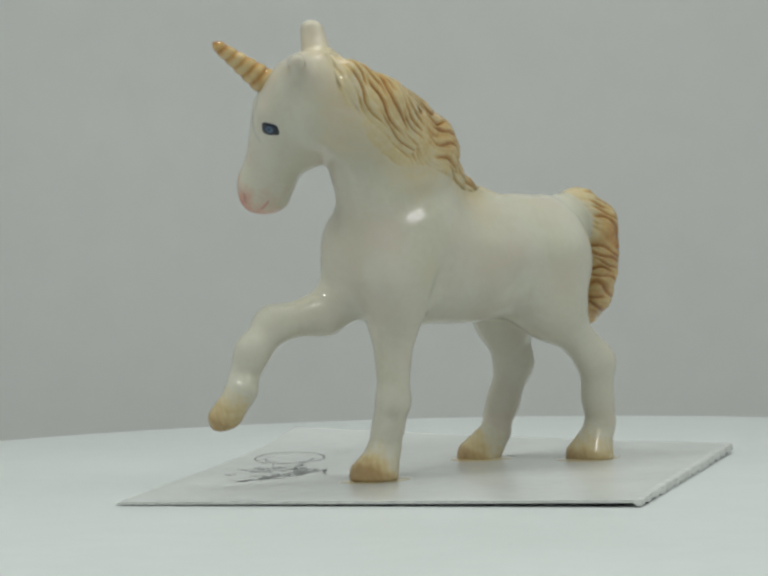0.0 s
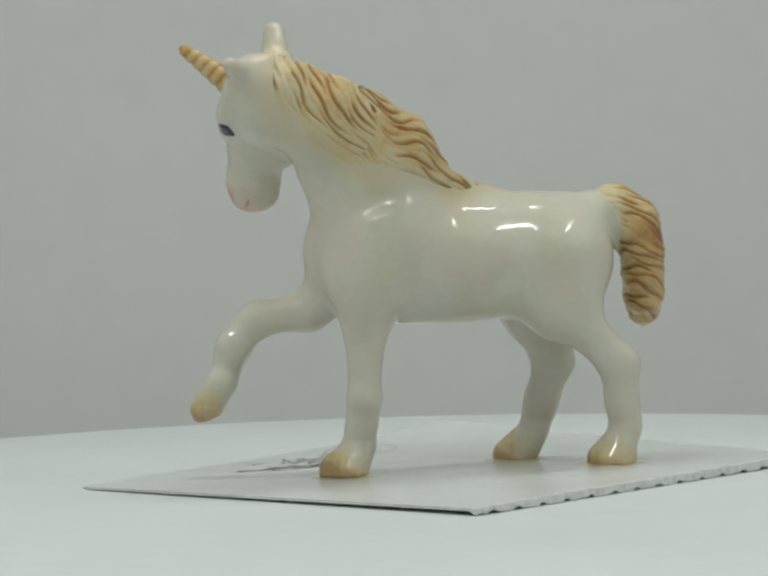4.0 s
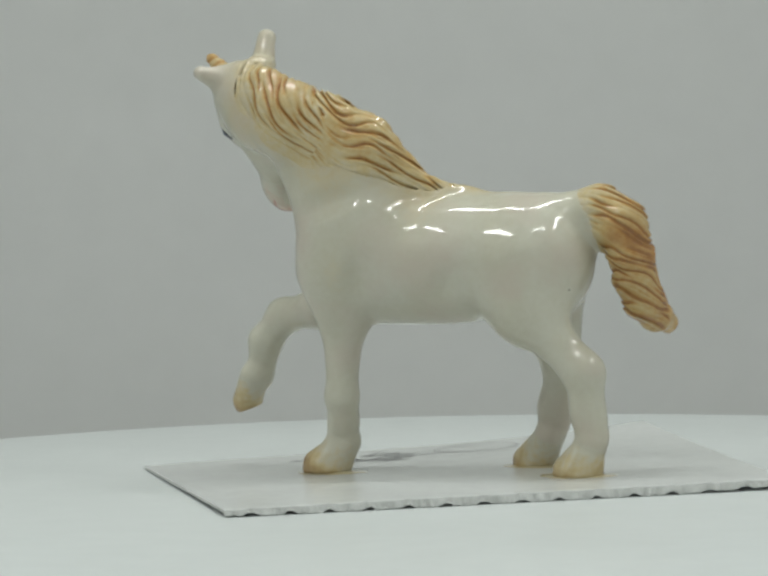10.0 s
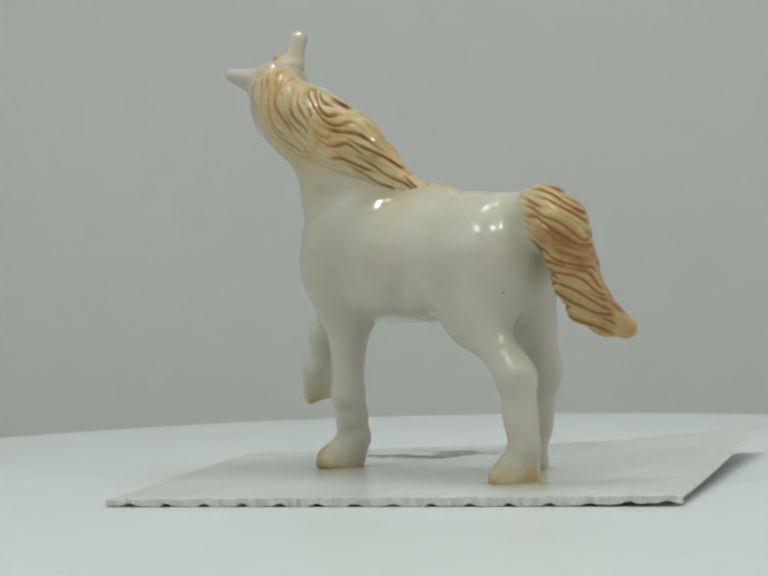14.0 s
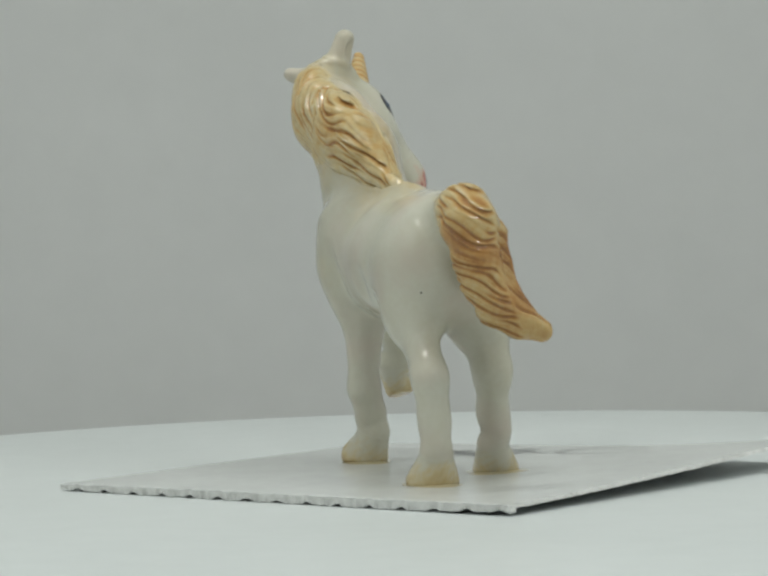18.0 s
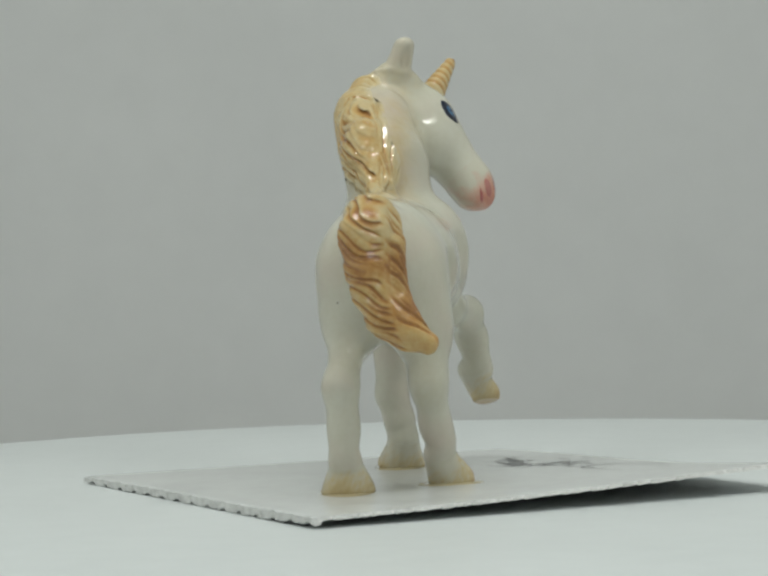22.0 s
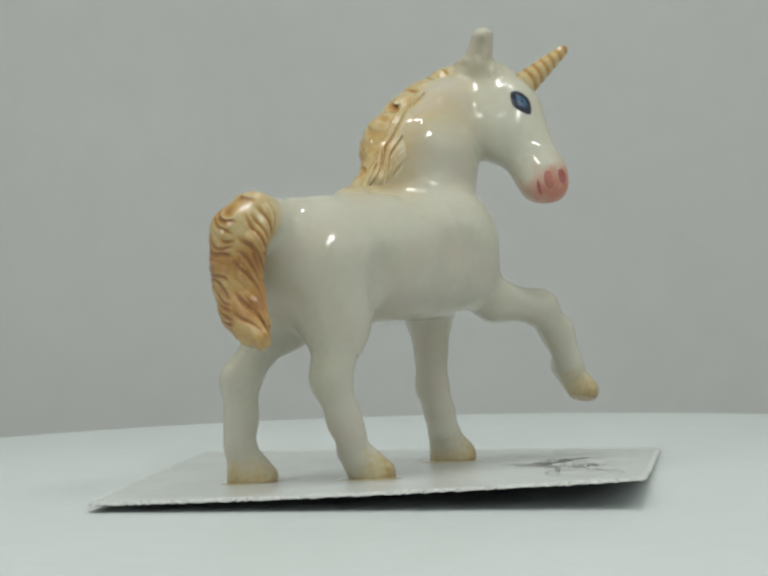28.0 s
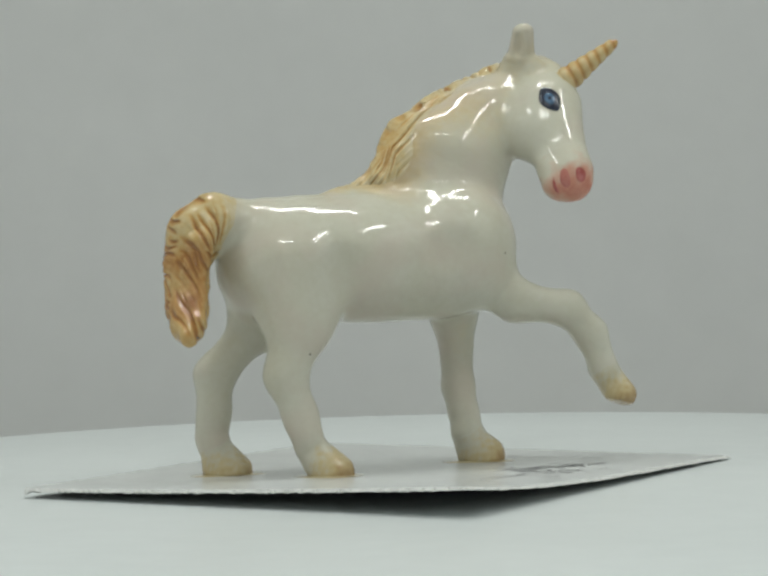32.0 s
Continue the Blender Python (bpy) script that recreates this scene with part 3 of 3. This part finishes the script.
def grooved(form, h, lines, depth, name, label, orange):
    """Hair that grows out of the body: lines(p) gives the coordinate across the strands, the one along them and how strong the cuts are."""
    solids = [form.reach(i) for i in form.items]
    lo, hi = np.min([s[0] for s in solids], axis=0) - 1, np.max([s[1] for s in solids], axis=0) + 1
    n = np.ceil((hi - lo) / h).astype(int) + 1
    g = np.full(n, 50.0)
    ax = [lo[i] + h * np.arange(n[i]) for i in range(3)]
    for it in form.items:
        a, b = form.reach(it)
        s = tuple(slice(max(0, int((a[i] - lo[i]) / h)), max(0, int((b[i] - lo[i]) / h) + 2)) for i in range(3))
        p = np.stack(np.meshgrid(*[ax[i][s[i]] for i in range(3)], indexing="ij"), -1)
        g[s] = form.blend(g[s], form.distance(it, p), it)
    close = np.argwhere(np.abs(g) < 2.6)
    q = close * h + lo
    f = np.full(n, 50.0)
    f[g < 0] = -50
    fb = body.value(q)
    f[tuple(close.T)] = bloated(melt(fb, g[tuple(close.T)], BLEND), q)

    def cuts(p):
        """1 in the cut between two strands, 0 on them: cuts start and run out one by one."""
        across, along, strong = lines(p)
        across = across + 0.22 * np.sin(1.3 * along + 2.0 * np.round(across)) + 0.15 * np.sin(0.45 * across + 1.0)
        i = np.round(across)
        s = np.clip(1 - np.abs(across - i) / 0.5, 0, 1)
        run = np.clip(0.78 + 1.05 * np.sin(along * (0.62 + 0.15 * np.sin(i * 4.7)) + i * 2.4 + 1.5 * np.sin(i * 7.1)), 0, 1)
        return s ** (2.4 + 0.8 * np.sin(i * 3.3)) * run * strong, s, strong

    thin = np.argwhere(np.abs(f) < 0.9)
    p = thin * h + lo
    v1, v2, st = cuts(p)
    f[tuple(thin.T)] += depth * (v1 + 0.35 * v2 * st) - 0.07 * ripple(p, 0.8, 5) * st - 0.022 * ripple(p, 2.6, 6)
    v, faces_ = skin(f, lo, h)
    inner = np.all((v > lo + 2 * h) & (v < hi - 2 * h), axis=1)
    share_ = hair_share(v)
    keep = ((share_ > 0.3) & inner)[faces_].all(axis=1)
    v1, v2, st = cuts(v)
    soft_edge = np.clip((share_ - 0.3) / 3.0, 0, 1)
    w = np.clip(0.15 + 0.19 * soft_edge + (0.78 * v1 + 0.06 * v2) * np.clip(soft_edge * 3, 0, 1) + orange(v) * soft_edge + 0.07 * ripple(v, 0.5, 12), 0, 1)
    nv, nf, used_ = piece_of(v, faces_, keep)
    return part(name, mesh_of(name, nv, nf, HAIR, wash=w[used_], normals=slopes(f, lo, h, nv)), figurine, label)


def mane_lines(p):
    """Steep curved strands behind the ears that lie flatter towards the back; on the right side a narrow band of slanting ones below the crest."""
    x, y, z = p[..., 0], p[..., 1], p[..., 2]
    crest = np.interp(x, [-17.5, -11.6, -8, -3.2, 0.3, 4, 8.3], [-5.4, -6.6, -5.9, -5.2, -4.3, -4.0, -2.8])
    drop = np.clip(48.5 - z, 0, 12)
    wander = 0.22 * ripple(p, 0.5, 31)
    start = x - 0.25 * drop - 0.0025 * drop ** 3.3
    front = (start + wander) / 0.92
    xc = np.clip(x, -9, 3) + 2
    rear = (z + 0.15 * xc + 0.0093 * xc ** 3 + 0.8 * np.clip(x - 3, 0, 9) + 0.35 * np.sin(0.9 * x) + 0.3 * (y + 7) + wander) / 0.86
    ahead = (start < -8.6 + 0.5 * np.sin(0.8 * z)) & (x < -6.6 - 0.9 * np.clip(40.5 - z, 0, 3))
    left = np.where(ahead, front, rear + 40)
    l_along = np.where(ahead, drop, x)
    ridge = np.interp(x, [-18.2, -13.6, -6.8, 0.6, 2.2, 4.5, 8.5], [49.3, 48.1, 45.3, 41.3, 37.8, 35.5, 33.3])
    right = (0.75 * (ridge - z) + 0.4 * (y + 5) - 0.25 * (x + 8) + 0.25 * ripple(p, 0.6, 33)) / 0.62
    r_along = 0.6 * (x + 8) + 0.3 * y
    k = y > crest
    gap = np.clip(np.abs(y - crest) / 0.5, 0.35, 1)
    fall = 1 - 0.8 * np.clip((y - crest - 1.6) / 1.6, 0, 1)
    pale = (1 - 0.9 * np.exp(-((x + 6.0) ** 2 / 4.0 + (z - 38.6) ** 2 / 6.0))) * np.where(z < 43, np.clip(np.abs(x + 6.6) / 0.8, 0, 1), 1)
    low = 0.6 * x + 0.8 * z
    tips = np.clip((low - 24.3) / 1.2, 0, 1)
    tips = np.maximum(tips, np.clip((x + 3) / 2, 0, 1))
    return np.where(k, right, left), np.where(k, r_along, l_along), np.where(k, 0.8 * fall, pale * tips) * gap * np.clip((x + 20.5) / 1.2, 0, 1)


def tail_lines(p):
    """Slanting strands on the left and at the back, a rope of long ones on the right."""
    x, y, z = p[..., 0], p[..., 1], p[..., 2]
    wave = 0.3 * ripple(p, 0.5, 8)
    over = (z + 0.36 * (y + 2) + 0.36 * (x - 28) + wave) / 0.88
    fan = np.arctan2(x - 24.6, z - 24.0) / 0.16
    twist = (1.0 * (x - 28) - 0.5 * (z - 24) - 0.35 * (y - 1) + wave) / 1.15
    part_line = -0.3 + 0.33 * np.clip(24 - z, 0, 9)
    k = y > part_line
    gap = np.clip(np.abs(y - part_line) / 0.7, 0.15, 1)
    twist = np.where(z > 27.3, fan + 0.3 * wave, twist)
    return np.where(k, twist, over), np.where(k, z * 0.8, x - y), gap * np.clip((x - 23.5) / 1.5, 0.2, 1)


def mane_gold(v):
    """The wash lies thicker along the crest and at the front, in patches."""
    ridge = np.interp(v[:, 0], [-17.5, -11.6, -8, -3.2, 0.3, 4, 8.3], [-5.4, -6.6, -5.9, -5.2, -4.3, -4.0, -2.8])
    return 0.16 * np.exp(-((v[:, 1] - ridge - 0.5) / 1.3) ** 2) + 0.10 * np.exp(-((v[:, 0] + 14) / 3.0) ** 2) + 0.10 * ripple(v, 0.4, 2) + 0.05 * ripple(v, 2.8, 15)


def tail_orange(v):
    band = 0.30 * np.exp(-((v[:, 2] - 26.0 + 0.4 * v[:, 1]) / 1.3) ** 2) * (v[:, 1] < 0.3)
    knot = 0.36 * np.exp(-((v - np.array([30.6, -2.9, 25.2])) ** 2).sum(1) / 1.6)
    right = 0.38 * np.exp(-((v - np.array([29.2, 1.9, 26.8])) ** 2).sum(1) / 2.2) + 0.48 * np.exp(-((v - np.array([29.6, 3.2, 21.5])) ** 2).sum(1) / 2.6)
    return 0.09 + band + knot + right + 0.10 * ripple(v, 0.45, 4)


grooved(mane, 0.15, mane_lines, 0.32, "mane", "wavy gold-washed mane with carved strands", mane_gold)
grooved(tail, 0.15, tail_lines, 0.27, "tail", "curved gold-washed tail with carved strands", tail_orange)


def horn_mesh():
    a, b = head(0.1, 1.9, -3.4), np.array([-27.5, 2.3, 51.6])
    d = (b - a) / np.linalg.norm(b - a)
    u = np.cross(d, [0, 0, 1])
    u = u / np.linalg.norm(u)
    w = np.cross(d, u)
    rings, seg, L = 70, 28, np.linalg.norm(b - a)
    v, faces, wash_ = [], [], []
    for i in range(rings + 1):
        t = i / rings
        for j in range(seg):
            th = 2 * math.pi * j / seg
            s = abs(math.sin(math.pi * (t * 6.5 + th / (2 * math.pi)))) ** 0.6
            r = (1.75 - 1.15 * t) * (0.86 + 0.17 * s) * math.sqrt(min(1, (1 - t) * 12 + 0.02))
            v.append(a + d * (L * t) + u * (r * math.cos(th)) + w * (r * math.sin(th)))
            wash_.append((0.38 + 0.55 * (1 - s)) * min(1, 0.3 + 5 * t) + 0.25 * max(0, t - 0.8) * 4)
    for i in range(rings):
        for j in range(seg):
            faces.append((i * seg + j, i * seg + (j + 1) % seg, (i + 1) * seg + (j + 1) % seg, (i + 1) * seg + j))
    return mesh_of("horn", v, faces, HAIR, wash=wash_)


part("horn", horn_mesh(), figurine, "spiral gold-washed horn")


def patch(name, centre, out, along, shape, mat, lift, parent, label="", rings=5, seg=28):
    """A thin painted or raised patch that follows the body's surface. shape(angle): its radius."""
    out = np.array(out, float) / np.linalg.norm(out)
    t1 = np.array(along, float) - out * (np.array(along, float) @ out)
    t1 = t1 / np.linalg.norm(t1)
    t2 = np.cross(out, t1)
    pts, faces = [np.array(centre, float)], []
    for i in range(1, rings + 1):
        for j in range(seg):
            a = 2 * math.pi * j / seg
            r = shape(a) * i / rings
            pts.append(np.array(centre) + t1 * (r * math.cos(a)) + t2 * (r * math.sin(a)))
    p = np.array(pts)
    for _ in range(14):
        p = p - out * (np.clip(bloated(body.value(p), p), -1, 1) * 0.8)[:, None]
    rise = np.array([lift] + [lift * (1 - (i / rings) ** 4) - 0.02 * (i == rings) for i in range(1, rings + 1) for _ in range(seg)])
    p = p + out * rise[:, None]
    for j in range(seg):
        faces.append((0, 1 + j, 1 + (j + 1) % seg))
        for i in range(rings - 1):
            faces.append((1 + i * seg + j, 1 + (i + 1) * seg + j, 1 + (i + 1) * seg + (j + 1) % seg, 1 + i * seg + (j + 1) % seg))
    return part(name, mesh_of(name, p, faces, mat), parent, label)


def diamond(a, b, e=1.5):
    """The outline of a rounded diamond."""
    return lambda q: (abs(math.cos(q) / a) ** e + abs(math.sin(q) / b) ** e) ** (-1 / e)


for s in (-1, 1):
    c = head(3.85, 0.25, -0.2) if s > 0 else head(-4.3, 0.0, -0.45)
    out = s * R_ + 0.35 * N_
    way = A_ + 0.2 * N_ if s > 0 else np.array([0.77, -0.64, -0.12])
    wide, tall, square = (1.95, 1.35, 1.5) if s > 0 else (1.05, 0.85, 3.2)
    eye = patch("eye", c, out, way, diamond(wide, tall, square), EYE_DARK, 0.14, figurine, "glossy painted blue eye with dark rim", 6)
    patch("iris", c, out, way, diamond(0.58 * wide, 0.62 * tall, 1.8), EYE_BLUE, 0.20, eye, "blue painted iris")
    patch("pupil", c, out, A_, lambda a: 0.3, EYE_DARK, 0.25, eye, "dark painted pupil")

# painted lines of the muzzle: nostrils, creases, mouth
nose_mid = head(0.5, -1.8, 8.8)
for name, r, n, a, long_, wide, slide, rise, mat in (
        ("nostril", 2.2, -0.1, 10.45, 1.15, 0.72, -0.3, -0.35, RED), ("muzzle_crease", 2.75, -1.95, 10.3, 1.35, 0.7, -0.4, -0.3, FLUSH), ("mouth_line", 2.5, -3.35, 10.5, 1.35, 0.24, -0.7, -0.25, RED),
        ("nostril", -1.55, -0.3, 10.4, 0.85, 0.42, 0.1, -0.4, SOFT_RED), ("mouth_line", -1.75, -2.85, 10.0, 1.1, 0.22, 0.0, 0.2, SOFT_RED)):
    c = head(r, n, a)
    patch(name, c, c - nose_mid, A_ + slide * R_ + rise * N_, lambda q, l=long_, w=wide: 1 / math.sqrt((math.cos(q) / l) ** 2 + (math.sin(q) / w) ** 2), mat, 0.05, figurine, "deep pink painted line" if r > 0 else "pale pink painted line", 3, 20)
# pinholes in the glaze
for c, out in (((23.5, -7.5, 22.0), (1, -0.5, 0)), ((-10.5, 5.5, 26.0), (-0.6, 1, 0)), ((16.0, 8.0, 15.0), (0.1, 1, 0))):
    patch("glaze_pit", c, out, (0, 0, 1), lambda q: 0.16, PIT, 0.03, figurine, "", 2, 10)

# glue under the hooves
for x, y in ((-9.9, -3.6), (22.1, -6.0), (13.5, 4.7)):
    g = tagged(new("glue_spot"), "flat yellowish dried glue spot under a hoof", "glue", "glue spots on the card")
    rnd = random.Random(int(x * 10))
    ph = [rnd.uniform(0, 6.28) for _ in range(4)]
    v, faces = [(x, y, card_z(x, y) + 0.2)], []
    for i, (k, z) in enumerate(((0.75, 0.16), (1.0, 0.015))):
        for j in range(40):
            a = 2 * math.pi * j / 40
            r = 4.3 * k * (1 + 0.09 * math.sin(2 * a + ph[0]) + 0.06 * math.sin(3 * a + ph[1]))
            px_, py_ = x + r * math.cos(a), y + 0.8 * r * math.sin(a)
            v.append((px_, py_, card_z(px_, py_) + z))
    for j in range(40):
        k = (j + 1) % 40
        faces += [(0, 1 + j, 1 + k), (1 + j, 41 + j, 41 + k, 1 + k)]
    part("spot", mesh_of("spot", v, faces, GLUE), g)


def motions():
    """Figurine, card and glue ride round with the platter at a steady pace."""
    rows = [(t, pose(0, 0, 0, 0, 0, a)) for t, a in (
        (0, 40.0), (1, 33.98), (2, 27.60), (3, 21.13), (3.5, 17.94), (5.5, 5.72), (6, 2.66), (7, -3.50), (8, -9.51), (9, -15.39), (10, -21.50), (11, -28.07), (12, -34.76),
        (13, -41.27), (14, -47.32), (14.5, -50.30), (16.5, -62.56), (17, -65.58), (18, -71.48), (19, -77.58), (20, -83.94), (21, -90.05), (22, -96.27), (23, -102.68),
        (24, -108.89), (25, -114.82), (25.5, -117.87), (27.5, -129.29), (28, -131.99), (29, -137.54), (30, -143.17), (31, -148.96), (32, -155.23))]
    for ob in scene.objects:
        if ob.name.split(".")[0] in ("unicorn_figurine", "backing_card", "glue_spot"):
            walk(ob, rows)
    walk(turntable.children[0], rows)


motions()
